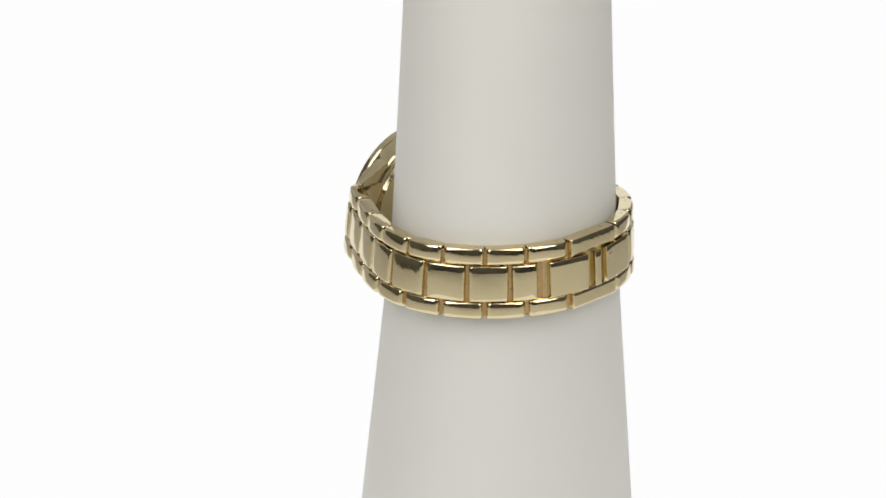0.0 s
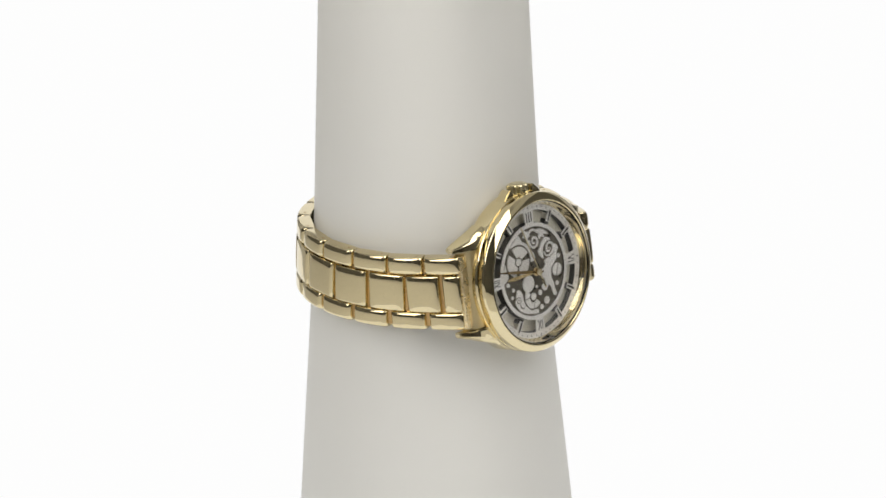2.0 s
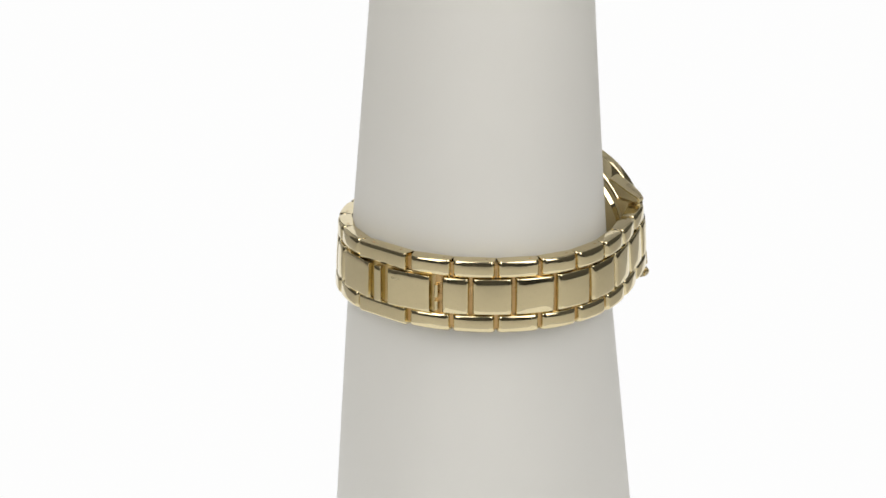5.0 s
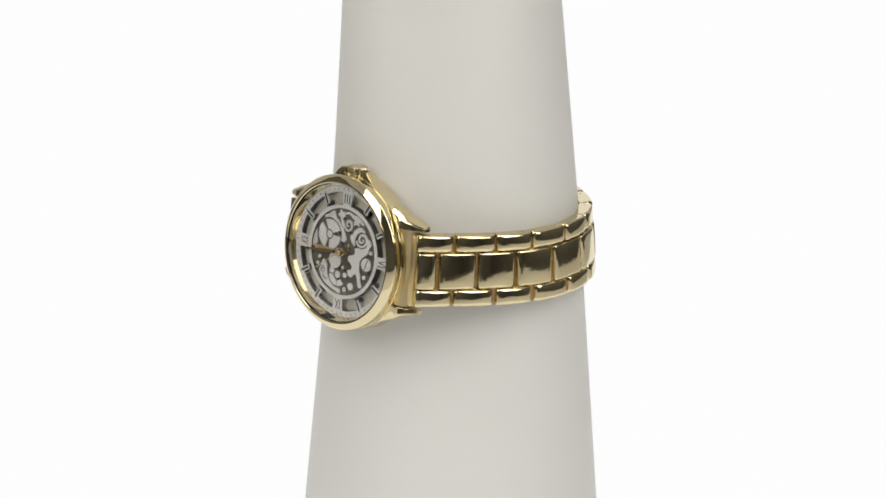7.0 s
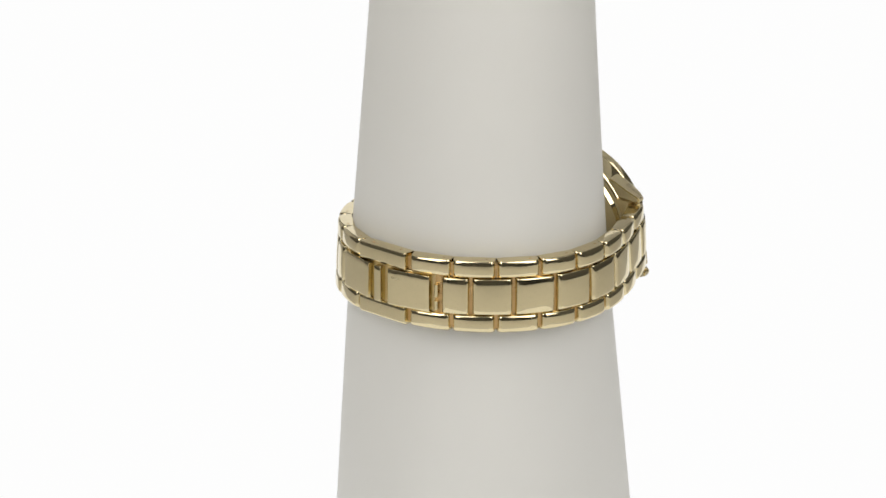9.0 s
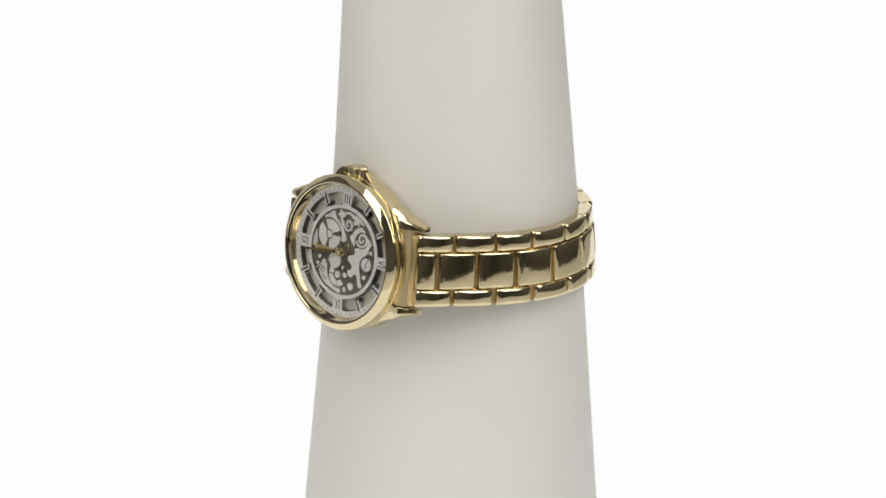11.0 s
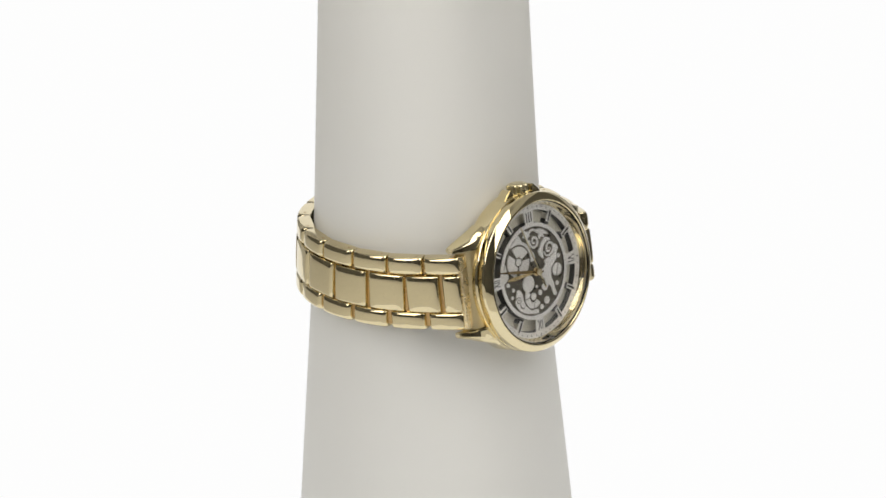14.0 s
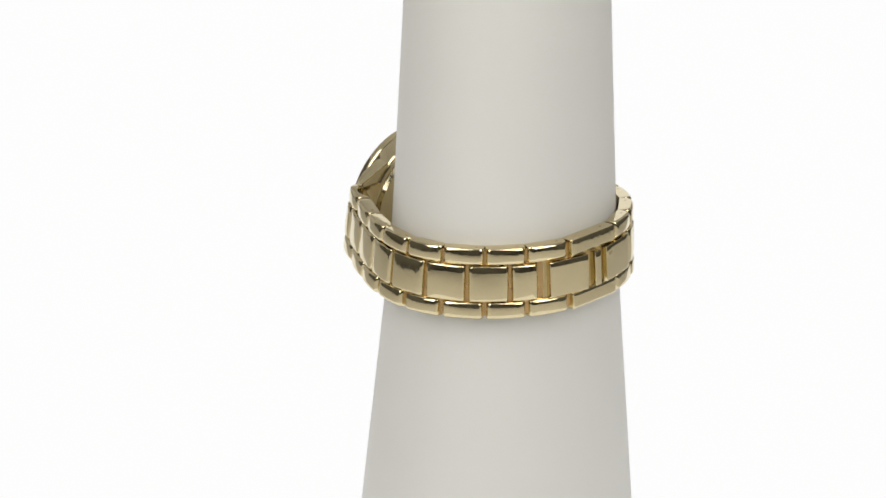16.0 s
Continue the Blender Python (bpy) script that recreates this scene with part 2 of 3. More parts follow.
def link_mesh(w, h, thick, bulge_x, bulge_y, rx, ry):
    """Cushion-shaped link, mm: w along, h across, rounded on its outer edges."""
    def stops(size, r):
        half = size / 2
        s = [half - r * (1 - math.sin(t)) for t in np.linspace(0, math.pi / 2, 5)]
        mid = list(np.linspace(-(half - r), half - r, 7)[1:-1])
        return [-v for v in s[::-1]] + mid + s
    def drop(v, size, r):
        e = size / 2 - abs(v)
        return 0.0 if e >= r else r - math.sqrt(max(r * r - (r - e) ** 2, 0))
    xs, ys = stops(w, rx), stops(h, ry)
    bm = bmesh.new()
    top = [[bm.verts.new((x * MM, y * MM, (-bulge_x * (2 * x / w) ** 2 - bulge_y * (2 * y / h) ** 2 - drop(x, w, rx) - drop(y, h, ry)) * MM)) for x in xs] for y in ys]
    for j in range(len(ys) - 1):
        for i in range(len(xs) - 1):
            bm.faces.new((top[j][i], top[j][i + 1], top[j + 1][i + 1], top[j + 1][i]))
    rim = top[0] + [r[-1] for r in top[1:]] + top[-1][-2::-1] + [r[0] for r in top[-2:0:-1]]
    low = [bm.verts.new((v.co.x, v.co.y, -thick * MM)) for v in rim]
    for k in range(len(rim)):
        j = (k + 1) % len(rim)
        bm.faces.new((rim[k], low[k], low[j], rim[j]))
    bm.faces.new(low[::-1])
    return bm


OUTER_JOINTS = (-193, -178.5, -160.4, -143.2, -126.1, -109.9, -93.2, -76.8, -58.8, -30.6, -12.8, 4.5, 21.5, 37.7, 54.3, 70.3, 85.2, 98.5)
CENTRE_JOINTS = (-193, -184.8, -168.6, -150.9, -133.8, -116.7, -100.0, -83.5, -71.7)
CENTRE_JOINTS_FAR = (-17.2, -5.2, 11.2, 27.9, 44.9, 61.5, 77.5, 91.1, 98.5)
THICK = 3.5
GAP = 0.98
PROUD = 1.7  # the links' crowns stand out from the line of their joints


def bracelet():
    # inner hinge strip that joins the links
    bm = bmesh.new()
    degs = [q for q in np.arange(-190, 98, 4.0)]
    for a, b in zip(degs, degs[1:]):
        m, length = link_pose(a, b, 0)
        box(bm, -length / 2 * 1.08 * MM, length / 2 * 1.08 * MM, -7.6 * MM, 7.6 * MM, -3.3 * MM, -1.5 * MM, m)
    strip = part("bracelet", bm, GOLD_SHADED, watch, "articulated pale gold three-row bracelet", smooth=False)
    for row, (lo, hi) in ((6.35, (0, 17)), (-6.35, (0, 17))):
        for k in range(lo, hi):
            m, length = link_pose(OUTER_JOINTS[k], OUTER_JOINTS[k + 1], row)
            wide = length > 11
            slack = 1.75 if wide else GAP
            link = part("outer_link", link_mesh(length * 1.04 - slack, 4.0, THICK, 0.10 if wide else 0.42, 0.05 if wide else 0.12, 0.3 if wide else 0.9, 0.5 if wide else 0.75), GOLD_LINK, strip, m=m)
            if row > 0:
                bm = bmesh.new()
                for dx in (-0.28, 0.28) if wide else (0.28,):
                    disc(bm, dx * length * MM, 1.9 * MM, 0.28 * MM, -0.03 * MM, 0.03 * MM, 10)
                bmesh.ops.rotate(bm, verts=bm.verts, cent=(0, 1.9 * MM, 0), matrix=Matrix.Rotation(radians(-90), 3, "X"))
                part("pin", bm, GOLD_SHADED, strip, m=m @ Matrix.Translation((0, 0.1 * MM, -2.0 * MM)), smooth=False)
    for joints in (CENTRE_JOINTS, CENTRE_JOINTS_FAR):
        for k in range(len(joints) - 1):
            m, length = link_pose(joints[k], joints[k + 1], 0)
            part("centre_link", link_mesh(length * 1.04 - GAP, 8.3, THICK + 0.1, 0.24, 0.10, 0.8, 0.42), GOLD_LINK, strip, m=m)
    # folding clasp: two flat plates and a narrow bar over a recessed bed
    bm = bmesh.new()
    for a, b in ((-70, -58), (-58, -45), (-45, -32), (-32, -19.5)):
        m, length = link_pose(a, b, 0)
        box(bm, -length / 2 * MM, length / 2 * MM, -4.3 * MM, 4.3 * MM, -3.1 * MM, -1.3 * MM, m, bevel=0.0001, seg=1)
    clasp = part("clasp", bm, GOLD_WARM, watch, "closed folding clasp with flat gold plates", smooth=False)
    for a, b in ((-68.4, -49.6), (-40.0, -20.5)):
        m, length = link_pose(a, b, 0)
        part("clasp_plate", link_mesh(length - 0.1, 8.3, THICK, 0.05, 0.03, 0.15, 0.18), GOLD_LINK, clasp, m=m @ Matrix.Translation((0, 0, 0.0003)))
    m, length = link_pose(-46.6, -43.0, 0)
    part("clasp_bar", link_mesh(length, 8.2, THICK, 0.04, 0.03, 0.15, 0.18), GOLD_LINK, clasp, m=m @ Matrix.Translation((0, 0, 0.0003)))
    # hinge knuckles at the clasp's foot and the faint stamp on its plate
    for y0, y1 in ((-3.6, -1.6), (-0.6, 2.2)):
        bm = bmesh.new()
        lathe(bm, [(0, y0 * MM), (0.5 * MM, y0 * MM), (0.5 * MM, y1 * MM), (0, y1 * MM)], 14, pose(0, 0, 0, -90, 0, 0))
        m, length = link_pose(-19.8, -17.8, 0)
        part("hinge_knuckle", bm, GOLD, clasp, m=m @ Matrix.Translation((0, 0, -0.9 * MM)))
    m, length = link_pose(-39.4, -20.5, 0)
    bm = bmesh.new()
    for k in range(4):
        box(bm, (-4.6 + k * 0.55) * MM, (-4.25 + k * 0.55) * MM, 2.0 * MM, 2.7 * MM, 0.24 * MM, 0.28 * MM)
    part("stamp", bm, GOLD_SOFT, clasp, m=m, smooth=False)
    m, length = link_pose(-57.0, -44.0, 6.35)
    bm = bmesh.new()
    for k, tall in enumerate((0.5, 0.8, 0.6, 0.8, 0.5)):
        box(bm, (-1.4 + k * 0.6) * MM, (-1.05 + k * 0.6) * MM, 2.0 * MM, 2.03 * MM, (-1.9 - tall / 2) * MM, (-1.9 + tall / 2) * MM)
    part("stamp", bm, GOLD_SHADED, clasp, m=m, smooth=False)


bracelet()

# Case frame: x towards six o'clock, y towards the crown at three, z out of the dial.
CASE_N = Vector((math.cos(radians(137.5)), math.sin(radians(137.5)), math.tan(radians(8.6)))).normalized()
CASE_Y = (Vector((0, 0, 1)) - CASE_N * CASE_N.z).normalized()
CASE_X = CASE_Y.cross(CASE_N)
CASE = Matrix.Translation((-0.01500, 0.02848, 0.00201)) @ Matrix((CASE_X, CASE_Y, CASE_N)).transposed().to_4x4() @ pose(0, 0, 0, 0, 0, -0.3)


def circle_profile(points):
    return [(r * MM, z * MM) for r, z in points]


def watch_case():
    bm = bmesh.new()
    lathe(bm, circle_profile([(15.9, 0.0), (15.9, -5.4), (17.2, -5.4), (17.9, -5.2), (18.25, -4.7), (18.35, -4.2), (18.35, -0.5), (18.22, -0.15), (17.9, -0.05), (16.6, 0.0)]), 128)
    case = part("case", bm, GOLD, watch, "round polished pale gold watch case", m=CASE)
    bm = bmesh.new()
    lathe(bm, circle_profile([(15.05, 0.08), (15.45, 0.75), (15.9, 1.75), (16.16, 2.7), (16.28, 2.92), (16.42, 3.0), (16.74, 2.96), (16.84, 2.9), (17.45, 2.45), (18.02, 1.98), (18.18, 1.78), (18.22, 1.5), (18.22, 0.3), (18.12, 0.1), (17.8, 0.02), (16.0, 0.02), (15.1, 0.07)]), 128)
    part("bezel", bm, GOLD, case)
    bm = bmesh.new()
    lathe(bm, circle_profile([(0, -6.9), (14.5, -6.9), (16.4, -6.4), (16.8, -5.45), (0, -5.45)]), 96)
    part("case_back", bm, GOLD, case)
    for sx in (-1, 1):
        for sy in (-1, 1):
            bm = bmesh.new()
            # blade-like horn: straight inner side against the bracelet, outer side tapering to the tip
            reach = 0.98 if sx > 0 else 1.0
            secs = []
            wing = ((6.0, 15.6, 17.2, -4.9, -1.2), (10.2, 13.2, 15.9, -4.8, -0.9)) if sy < 0 else ()
            for x, y0, y1, z0, z1 in wing + ((13.2, 10.2, 13.6, -4.7, -0.5), (15.8, 9.0, 12.6, -4.7, -0.5), (18.4, 9.0, 11.6, -4.9, -1.1), (20.6, 9.0, 10.8, -5.0, -2.0), (22.2, 9.1, 10.2, -5.0, -3.1)):
                secs.append([bm.verts.new((sx * x * reach * MM, sy * y * MM, z * MM)) for y, z in ((y0, z0), (y1, z0), (y1, z1 - 0.9), (y1 - 0.3 * (y1 - y0), z1), (y0, z1))])
            for a, b in zip(secs, secs[1:]):
                for k in range(5):
                    j = (k + 1) % 5
                    bm.faces.new((a[k], a[j], b[j], b[k]))
            bm.faces.new(secs[0])
            bm.faces.new(secs[-1][::-1])
            bmesh.ops.recalc_face_normals(bm, faces=bm.faces)
            bmesh.ops.bevel(bm, geom=list(bm.edges), offset=0.22 * MM, segments=2, affect="EDGES")
            part("lug", bm, GOLD, case)
    for sx in (-1, 1):
        bm = bmesh.new()
        ends = [[bm.verts.new((sx * x * MM, y * MM, z * MM)) for x, z in ((15.0, -1.3), (17.6, -1.5), (18.6, -1.8), (19.2, -2.4), (19.4, -3.3), (19.3, -5.3), (15.0, -5.3))] for y in (-8.9, 8.9)]
        for k in range(7):
            bm.faces.new((ends[0][k], ends[0][(k + 1) % 7], ends[1][(k + 1) % 7], ends[1][k]))
        bm.faces.new(ends[0][::-1])
        bm.faces.new(ends[1])
        part("end_piece", bm, GOLD_WARM, case, "gold end piece between the lugs, bounced warmth in its colour")
        bm = bmesh.new()
        half = 0.95 if sx < 0 else 0.7
        box(bm, (sx * 20.0 - half) * MM, (sx * 20.0 + half) * MM, -8.3 * MM, 8.3 * MM, -5.4 * MM, -2.0 * MM, bevel=0.0001)
        part("end_edge", bm, GOLD_ROUGH if sx < 0 else GOLD_WARM, case, "grained raw end of the bracelet" if sx < 0 else "warm gold end of the bracelet")
    # fluted crown with two guards
    bm = bmesh.new()
    n = 18
    ring = []
    for y, r in ((17.4, 1.2), (17.9, 1.2), (17.9, 2.1), (18.2, 2.45), (20.2, 2.45), (20.6, 2.1), (20.8, 1.5)):
        ring.append([bm.verts.new((rr * math.sin(t) * MM, (y - 0.4) * MM, (-2.1 + rr * math.cos(t)) * MM)) for q in range(n * 2) for t in [math.pi * q / n] for rr in [r - (0.36 if q % 2 and 18.0 < y < 20.5 else 0)]])
    for a, b in zip(ring, ring[1:]):
        for k in range(2 * n):
            j = (k + 1) % (2 * n)
            bm.faces.new((a[k], a[j], b[j], b[k]))
    bm.faces.new(ring[-1])
    bm.faces.new(ring[0][::-1])
    part("crown", bm, GOLD_SOFT, case, "fluted gold winding crown", smooth=False)
    for sx in (-1, 1):
        bm = bmesh.new()
        secs = []
        for x, y, hz in ((3.0, 16.0, 1.7), (3.0, 19.3, 1.5), (3.9, 19.6, 1.4), (5.4, 18.2, 1.5), (8.0, 15.2, 1.7)):
            secs.append([bm.verts.new((sx * x * MM, y * MM, (-2.1 + s * hz) * MM)) for s in (-1, 1)])
        for a, b in zip(secs, secs[1:] + secs[:1]):
            bm.faces.new((a[0], a[1], b[1], b[0]))
        bm.faces.new([s[0] for s in secs])
        bm.faces.new([s[1] for s in secs][::-1])
        bmesh.ops.recalc_face_normals(bm, faces=bm.faces)
        bmesh.ops.bevel(bm, geom=list(bm.edges), offset=0.25 * MM, segments=2, affect="EDGES")
        part("crown_guard", bm, GOLD, case)
    return case


watch_case()


def clock_dir(deg):
    """Direction on the dial for an angle clockwise from twelve (which lies towards -x)."""
    a = math.pi - radians(deg)
    return math.cos(a), math.sin(a)


def numeral(text, deg, dial):
    """A Roman numeral set radially with its head outwards."""
    cu = bpy.data.curves.new("numeral", "FONT")
    cu.body, cu.align_x, cu.align_y, cu.extrude, cu.resolution_u = text, "CENTER", "CENTER", 0.02, 2
    tmp = bpy.data.objects.new("numeral", cu)
    scene.collection.objects.link(tmp)
    bpy.context.view_layer.update()
    me = bpy.data.meshes.new_from_object(tmp.evaluated_get(bpy.context.evaluated_depsgraph_get()))
    bpy.data.objects.remove(tmp)
    bpy.data.curves.remove(cu)
    me.materials.clear()
    me.materials.append(INK_AND_SHADE)
    xs = [v.co.x for v in me.vertices]
    ys = [v.co.y for v in me.vertices]
    w, h = max(xs) - min(xs), max(ys) - min(ys)
    cx, cy = (max(xs) + min(xs)) / 2, (max(ys) + min(ys)) / 2
    a = math.pi - radians(deg) - math.pi / 2
    wide = {3: 1.7, 2: 1.6}.get(len(text), 1.7)
    dx, dy = clock_dir(deg)
    me.transform(Matrix.Translation((dx * 12.35 * MM, dy * 12.35 * MM, 0.06 * MM)) @ Matrix.Rotation(a, 4, "Z") @ Matrix.Diagonal((wide * MM / w, 2.2 * MM / h, MM, 1)) @ Matrix.Translation((-cx, -cy, 0)))
    ob = new("numeral", me)
    ob.parent = dial
    return ob


def radial_box(bm, deg, r0, r1, half, z0, z1, shift=0.0):
    a = math.pi - radians(deg)
    box(bm, r0 * MM, r1 * MM, (-half + shift) * MM, (half + shift) * MM, z0 * MM, z1 * MM, Matrix.Rotation(a, 4, "Z"))


def mm_points(pts):
    return [(x * MM, y * MM) for x, y in pts]


def spiral(cx, cy, r0, r1, a0, a1, n=28):
    return [(cx + (r0 + (r1 - r0) * k / n) * math.cos(radians(a0 + (a1 - a0) * k / n)), cy + (r0 + (r1 - r0) * k / n) * math.sin(radians(a0 + (a1 - a0) * k / n))) for k in range(n + 1)]


def smooth_line(pts, n=6):
    """Catmull-Rom line through a few points."""
    out = []
    for k in range(len(pts) - 1):
        p0, p1, p2, p3 = pts[max(k - 1, 0)], pts[k], pts[k + 1], pts[min(k + 2, len(pts) - 1)]
        for i in range(n):
            t = i / n
            out.append(tuple(0.5 * (2 * b + (c - a) * t + (2 * a - 5 * b + 4 * c - d) * t * t + (3 * b - a - 3 * c + d) * t ** 3) for a, b, c, d in zip(p0, p1, p2, p3)))
    return out + [pts[-1]]


def taper(n, start, mid, end):
    return [(start + (mid - start) * min(1, 2 * k / (n - 1)) + (end - mid) * max(0, 2 * k / (n - 1) - 1)) * MM for k in range(n)]


def scroll(bm, pts, start, mid, end, z0, z1, n=6):
    line = smooth_line(pts, n)
    ribbon(bm, mm_points(line), taper(len(line), start, mid, end), z0, z1)


def blob(bm, pts, z0, z1):
    """Plate with a smooth closed outline through a few points."""
    ring = smooth_line(pts + pts[:1], 5)[:-1]
    slab(bm, mm_points(ring), z0, z1)


def dial_face():
    bm = bmesh.new()
    lathe(bm, circle_profile([(0, -1.7), (15.9, -1.7), (15.9, -1.4), (0, -1.4)]), 96)
    dial = part("dial", bm, RING_METAL, watch, "silvered skeleton dial with Roman numerals and scrollwork", m=CASE)
    bm = bmesh.new()
    lathe(bm, circle_profile([(13.75, -0.12), (15.85, -0.12), (15.85, 0.05), (13.75, 0.05)]), 128)
    part("minute_ring", bm, SILVER, dial)
    bm = bmesh.new()
    lathe(bm, circle_profile([(10.1, -0.12), (10.9, -0.12), (10.9, 0.05), (10.1, 0.05)]), 128)
    part("inner_ring", bm, SILVER, dial)
    # black rings under the cut-out edges, put in for the shade of the gaps
    bm = bmesh.new()
    lathe(bm, circle_profile([(13.5, -1.39), (13.95, -1.39), (13.95, -0.13), (13.62, -0.13)]), 96)
    lathe(bm, circle_profile([(10.2, -1.39), (10.95, -1.39), (10.84, -0.13), (10.2, -0.13)]), 96)
    part("cutout_shade", bm, INK_AND_SHADE, dial)
    bm = bmesh.new()
    lathe(bm, circle_profile([(0, -0.5), (10.15, -0.5), (10.15, -0.35), (0, -0.35)]), 96)
    part("movement_plate", bm, DARK_DIAL, dial)
    for hour in range(12):
        deg = hour * 30
        bm = bmesh.new()
        if hour % 3 == 0:
            arc_plate(bm, 10.8 * MM, 13.85 * MM, 180 - deg - 6.6, 180 - deg + 6.6, -0.11 * MM, 0.045 * MM, 6)
            part("numeral_plate", bm, SILVER, dial, smooth=False)
            numeral(("XII", "III", "VI", "IX")[hour // 3], deg, dial)
        else:
            radial_box(bm, deg, 11.7, 14.5, 0.54, -0.12, 0.14)
            part("hour_marker", bm, SILVER, dial, smooth=False)
            bm = bmesh.new()
            radial_box(bm, deg, 11.85, 14.2, 0.25, 0.14, 0.17)
            part("marker_slot", bm, INK_AND_SHADE, dial, smooth=False)
            bm = bmesh.new()
            # black block below the inner end of the marker
            radial_box(bm, deg, 11.2, 12.1, 0.7, -1.38, -0.13)
            part("marker_black_block", bm, INK_AND_SHADE, dial, smooth=False)
    bm = bmesh.new()
    for k in range(60):
        radial_box(bm, k * 6, 14.3, 14.72, 0.08 if k % 5 else 0.12, 0.05, 0.065)
    for k in range(-2, 3):
        radial_box(bm, 270 + k * 1.6, 14.76, 14.98, 0.12, 0.05, 0.065)
    part("minute_track", bm, INK_AND_SHADE, dial, smooth=False)
    skeleton(dial)
    return dial


def skeleton(dial):
    """Scrolls, gears and discs in silver over the dark movement plate."""
    Z0, Z1 = -0.34 * MM, -0.12 * MM
    # spoked wheel with a toothed arc
    gx, gy = -4.68, 3.19
    bm = bmesh.new()
    for a0, a1 in ((24, 116), (140, 248), (272, 360)):
        arc_plate(bm, 1.2 * MM, 3.5 * MM, a0, a1, Z0, Z1, 14, gx * MM, gy * MM)
    arc_plate(bm, 0.0001 * MM, 0.85 * MM, 0, 360, Z0, Z1, 20, gx * MM, gy * MM)
    part("spoked_wheel", bm, SILVER, dial, smooth=False)
    bm = bmesh.new()
    arc_plate(bm, 3.95 * MM, 4.4 * MM, -12, 118, Z0, Z1, 30, gx * MM, gy * MM)
    for k in range(26):
        a = radians(-10 + k * 5)
        box(bm, 4.35 * MM, 4.62 * MM, -0.11 * MM, 0.11 * MM, Z0, Z1, Matrix.Translation((gx * MM, gy * MM, 0)) @ Matrix.Rotation(a, 4, "Z"))
    part("toothed_arc", bm, SILVER, dial, smooth=False)
    bm = bmesh.new()
    blob(bm, [(-6.1, 7.2), (-5.0, 8.3), (-3.8, 8.9), (-3.2, 7.9), (-2.6, 6.8), (-3.6, 7.4), (-4.8, 7.5)], Z0, Z1)
    part("bridge", bm, SILVER, dial, smooth=False)
    bm = bmesh.new()
    blob(bm, [(-8.9, 3.6), (-8.6, 2.1), (-8.3, 0.6), (-8.9, -0.1), (-9.8, -0.5), (-9.7, 1.3), (-9.3, 2.7)], Z0, Z1)
    part("bridge", bm, SILVER, dial, smooth=False)
    # flower with a curled stem
    bm = bmesh.new()
    blob(bm, [(-2.6, 8.2), (-2.1, 8.8), (-1.8, 9.7), (-1.3, 9.2), (-0.6, 9.3), (-0.7, 8.7), (-0.2, 8.2), (-0.9, 7.9), (-1.3, 7.2), (-1.7, 7.9)], Z0, Z1)
    scroll(bm, [(-1.3, 7.7), (-0.8, 6.3), (-0.6, 5.1), (0.1, 3.9), (0.4, 3.1), (-0.0, 2.6), (-0.3, 3.2)], 0.5, 0.7, 0.3, Z0, Z1)
    part("flower", bm, SILVER, dial, smooth=False)
    bm = bmesh.new()
    scroll(bm, [(-0.8, 8.4), (-0.0, 9.1), (1.0, 9.3), (2.1, 8.8)], 0.3, 0.55, 0.5, Z0, Z1)
    scroll(bm, [(-0.6, 7.2), (-0.2, 6.1), (0.6, 5.3), (1.6, 5.5), (2.1, 6.4), (1.7, 7.3), (0.9, 7.5), (0.4, 6.9), (0.7, 6.2), (1.2, 6.4)], 0.35, 0.62, 0.25, Z0, Z1)
    part("acanthus_scroll", bm, SILVER, dial, smooth=False)
    # leaf and second scroll
    bm = bmesh.new()
    blob(bm, [(1.4, 9.0), (3.1, 9.1), (4.5, 8.5), (5.8, 7.4), (5.1, 7.4), (4.2, 7.7), (4.4, 6.9), (3.5, 7.2), (2.8, 6.8), (2.6, 7.5), (2.9, 8.1), (2.2, 8.3)], Z0, Z1)
    blob(bm, [(4.8, 6.8), (4.0, 6.4), (3.1, 5.7), (2.6, 4.7), (2.0, 4.4), (2.1, 3.5), (2.7, 2.7), (3.5, 2.1), (3.4, 3.2), (3.6, 4.3), (4.2, 5.2), (5.1, 5.8), (6.3, 5.7), (5.9, 6.4)], Z0, Z1)
    scroll(bm, [(3.9, 3.6), (4.4, 2.7), (5.5, 2.4), (6.6, 2.9), (7.1, 3.9), (6.7, 4.9), (5.7, 5.2), (4.9, 4.7), (4.8, 3.7), (5.5, 3.3), (6.1, 3.8), (5.7, 4.2)], 0.35, 0.6, 0.25, Z0, Z1)
    part("acanthus_scroll", bm, SILVER, dial, smooth=False)
    # broad plate between the centre and the pod
    bm = bmesh.new()
    blob(bm, [(7.2, 4.6), (8.0, 4.4), (8.6, 3.4), (8.0, 2.4), (7.7, 1.2), (6.6, 0.2), (5.8, -0.6), (5.5, -1.9), (5.6, -3.1), (6.1, -4.2), (6.3, -5.6), (6.8, -6.8), (5.9, -7.1), (5.4, -6.0), (5.1, -4.9), (4.5, -4.2), (3.9, -4.6), (3.3, -5.3), (2.4, -4.9), (2.0, -3.9), (3.0, -3.5), (3.3, -2.7), (2.6, -2.0), (1.9, -1.5), (2.1, -0.5), (3.3, -0.0), (3.9, 0.7), (3.7, 1.5), (4.7, 1.9), (6.1, 2.0), (7.2, 2.8)], Z0, Z1)
    part("pallet_plate", bm, SILVER, dial, smooth=False)
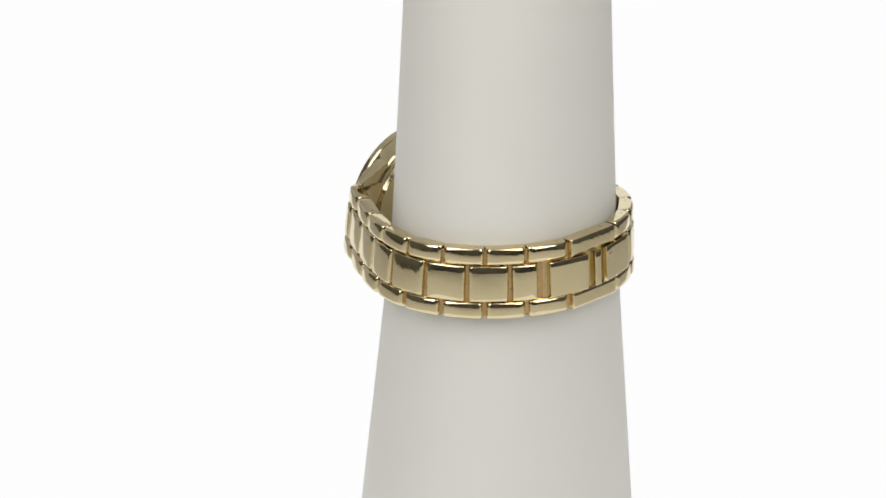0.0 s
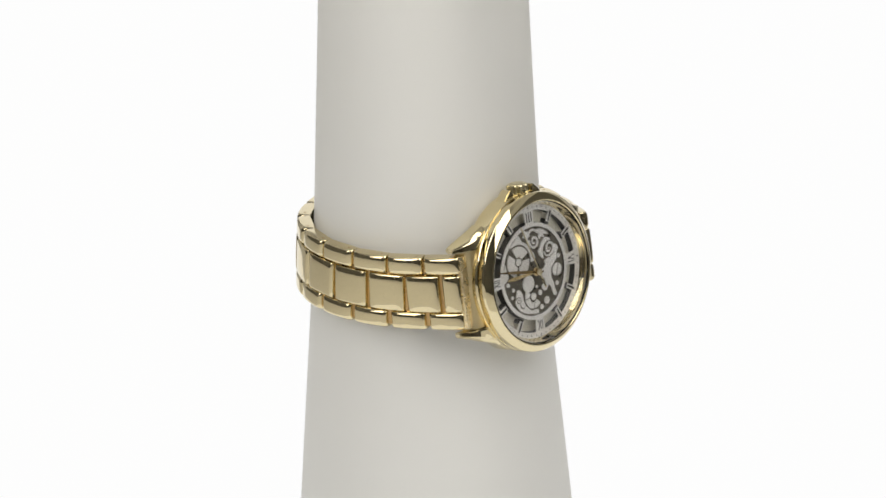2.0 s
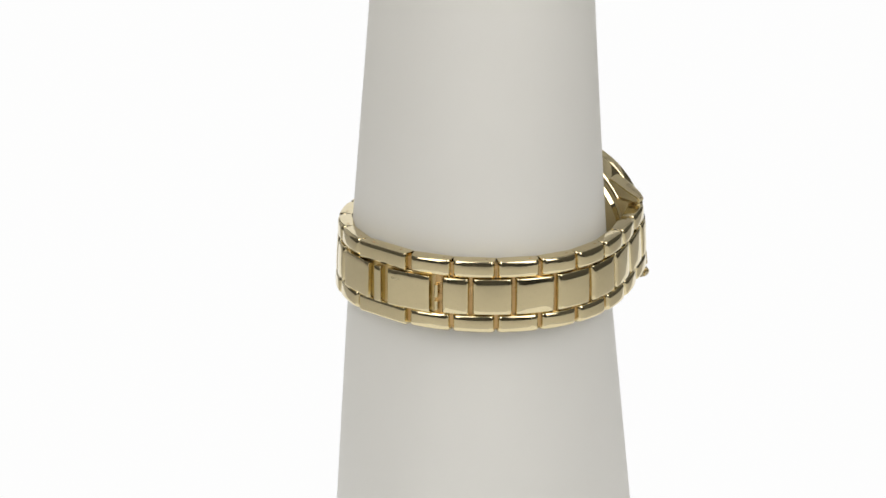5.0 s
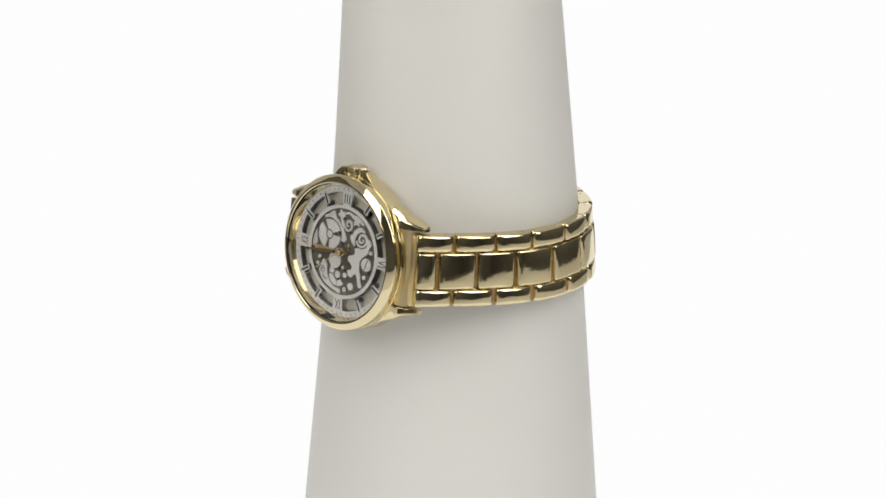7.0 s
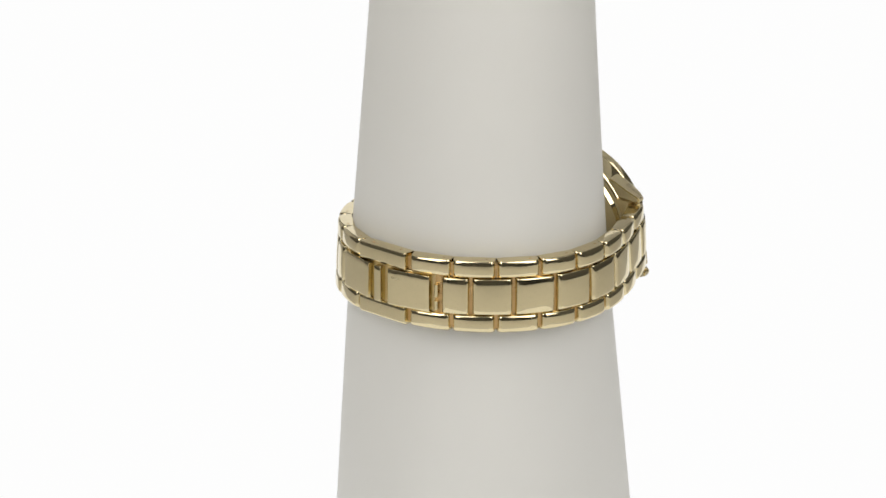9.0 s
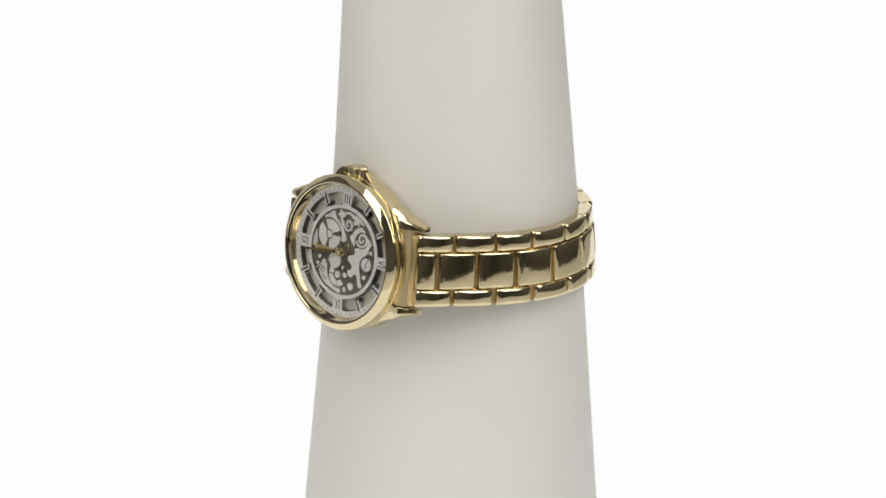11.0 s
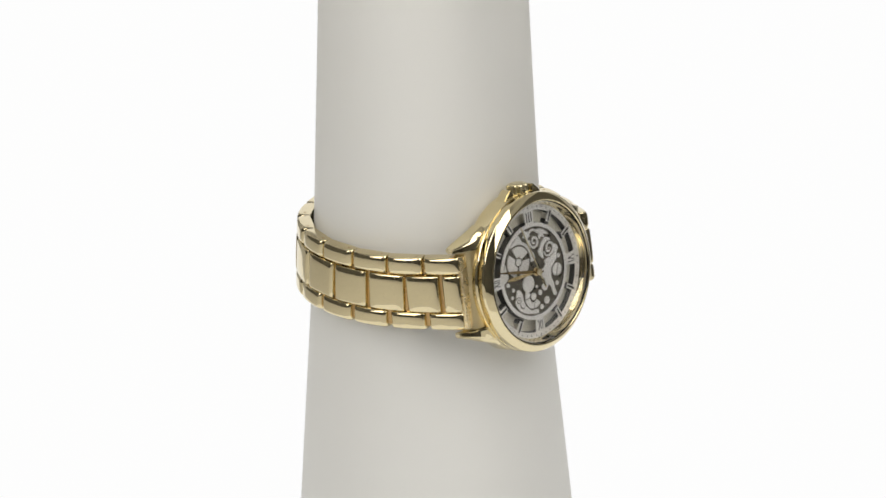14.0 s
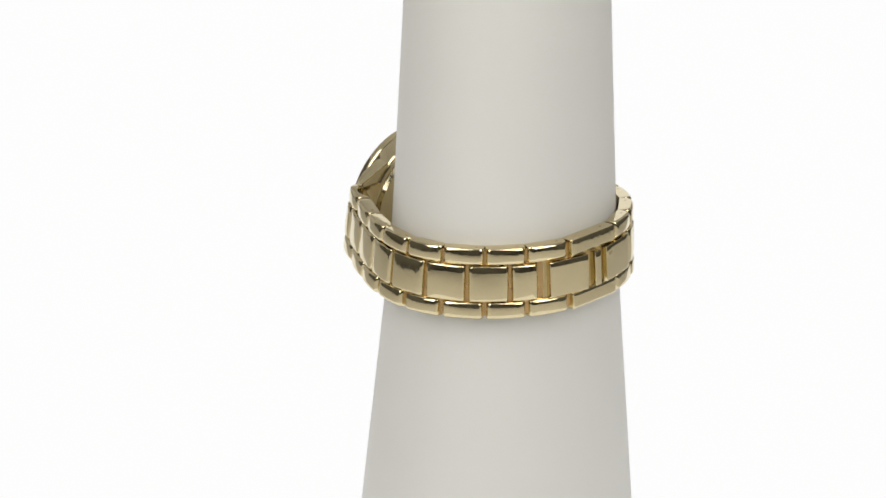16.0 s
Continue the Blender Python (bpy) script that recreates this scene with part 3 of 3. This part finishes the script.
    for x, y, r in ((7.62, -1.39, 1.5), (8.59, 1.59, 0.5), (7.24, -4.48, 0.5), (-1.01, -5.63, 0.85), (1.30, -5.28, 0.6), (0.34, -3.64, 0.36), (3.28, -7.52, 0.85), (1.45, -8.62, 0.55), (-2.27, -2.39, 1.9), (-7.24, -2.64, 0.45), (-7.72, -4.28, 0.42), (-2.03, 0.25, 0.3), (-8.68, -1.15, 0.5)):
        bm = bmesh.new()
        disc(bm, x * MM, y * MM, r * MM, Z0, Z1)
        part("jewel_disc", bm, SILVER, dial, smooth=False)
    # lower wheel and corner plate
    wx, wy = -1.01, -5.63
    bm = bmesh.new()
    for a0, a1 in ((140, 178), (186, 264), (272, 318)):
        arc_plate(bm, 1.3 * MM, 2.7 * MM, a0, a1, Z0, Z1, 10, wx * MM, wy * MM)
    part("lower_wheel", bm, SILVER, dial, smooth=False)
    bm = bmesh.new()
    blob(bm, [(-6.5, -4.0), (-6.0, -3.0), (-5.3, -3.2), (-4.6, -4.0), (-4.4, -5.4), (-4.0, -6.7), (-3.0, -7.9), (-1.6, -8.7), (0.0, -8.8), (-0.0, -10.0), (-1.6, -9.8), (-3.5, -9.2), (-5.2, -8.3), (-6.4, -6.9), (-7.0, -5.7), (-6.7, -4.9)], Z0, Z1)
    part("corner_plate", bm, SILVER, dial, smooth=False)
    bm = bmesh.new()
    sx, sy = -5.98, -5.43
    line = spiral(sx, sy, 0.15, 0.95, 0, 520)
    ribbon(bm, mm_points(line), [0.2 * MM] * len(line), Z1, Z1 + 0.02 * MM)
    scroll(bm, [(-5.7, -6.3), (-5.3, -7.1), (-4.6, -7.5), (-4.3, -7.1)], 0.2, 0.3, 0.12, Z1, Z1 + 0.02 * MM)
    scroll(bm, [(-6.9, -6.6), (-5.5, -8.1), (-3.5, -9.1), (-1.2, -9.7), (0.0, -9.8)], 0.15, 0.28, 0.25, Z1, Z1 + 0.025 * MM)
    scroll(bm, [(7.1, -2.8), (7.6, -1.4), (8.1, 0.0)], 0.16, 0.22, 0.16, Z1, Z1 + 0.02 * MM, 3)
    part("engraving", bm, DARK_DIAL, dial, smooth=False)


dial = dial_face()


def hand(name, outline, z, material, hub):
    """Pointer along +x with a round boss on the arbor."""
    bm = bmesh.new()
    slab(bm, mm_points(outline), z * MM, (z + 0.16) * MM)
    lathe(bm, [(0, z * MM - 0.0001), (hub * MM, z * MM - 0.0001), (hub * MM, (z + 0.3) * MM), (hub * 0.7 * MM, (z + 0.38) * MM), (0, (z + 0.38) * MM)], 24)
    return part(name, bm, material, watch, smooth=False)


hour_hand = hand("hour_hand", [(-1.6, -0.18), (0, -0.3), (3.0, -0.28), (7.2, -0.45), (9.4, -0.1), (9.4, 0.1), (7.2, 0.45), (3.0, 0.28), (0, 0.3), (-1.6, 0.18)], 0.45, SATIN_GOLD, 0.95)
minute_hand = hand("minute_hand", [(-1.8, -0.16), (0, -0.28), (8.0, -0.33), (12.8, -0.1), (12.8, 0.1), (8.0, 0.33), (0, 0.28), (-1.8, 0.16)], 0.95, BRONZE, 0.85)
second_hand = hand("second_hand", [(-4.2, -0.22), (-2.4, -0.22), (-2.2, -0.14), (12.2, -0.09), (12.2, 0.09), (-2.2, 0.14), (-2.4, 0.22), (-4.2, 0.22)], 1.4, GOLD_SOFT, 0.7)


def crystal():
    bm = bmesh.new()
    lathe(bm, circle_profile([(0, 2.7), (8.0, 2.5), (13.0, 2.15), (15.9, 1.9), (16.2, 2.8), (14.0, 3.25), (11.0, 3.6), (7.5, 3.85), (4.0, 4.0), (0, 4.05)]), 96)
    ob = part("crystal", bm, GLASS, watch, "clear mineral watch glass", m=CASE)
    ob.visible_shadow = False


crystal()


def hand_pose(deg):
    return CASE @ pose(0, 0, 0, 0, 0, 180 - deg)


def motions():
    turn = [(k * 0.25, pose(0, 0, 0, 0, 0, TURN * k * 0.25)) for k in range(65)]
    walk(stand, turn)
    walk(watch, turn)
    # The hands run fast; once a turn, when the dial faces the camera, they drop back.
    SEAM, LOOP = 2.35, 4.0
    seconds, minutes, hours = [], [], []
    angle = 66.0 + 395.0 * ((0 - SEAM) % LOOP)
    for k in range(161):
        t = k / 10
        phase = (t - SEAM) % LOOP
        step = (66.0 + 395.0 * phase - angle + 180) % 360 - 180
        if abs(step) > 60:
            seconds += [(t - 2 / 30, hand_pose(angle + step / 3)), (t - 1 / 30, hand_pose(angle + step * 2 / 3))]
        angle += step
        seconds.append((t, hand_pose(angle)))
        minutes.append((t, hand_pose(-11.0 + 6.3 * phase)))
        hours.append((t, hand_pose(-1.5 + 0.5 * phase)))
    walk(second_hand, seconds)
    walk(minute_hand, minutes)
    walk(hour_hand, hours)


motions()
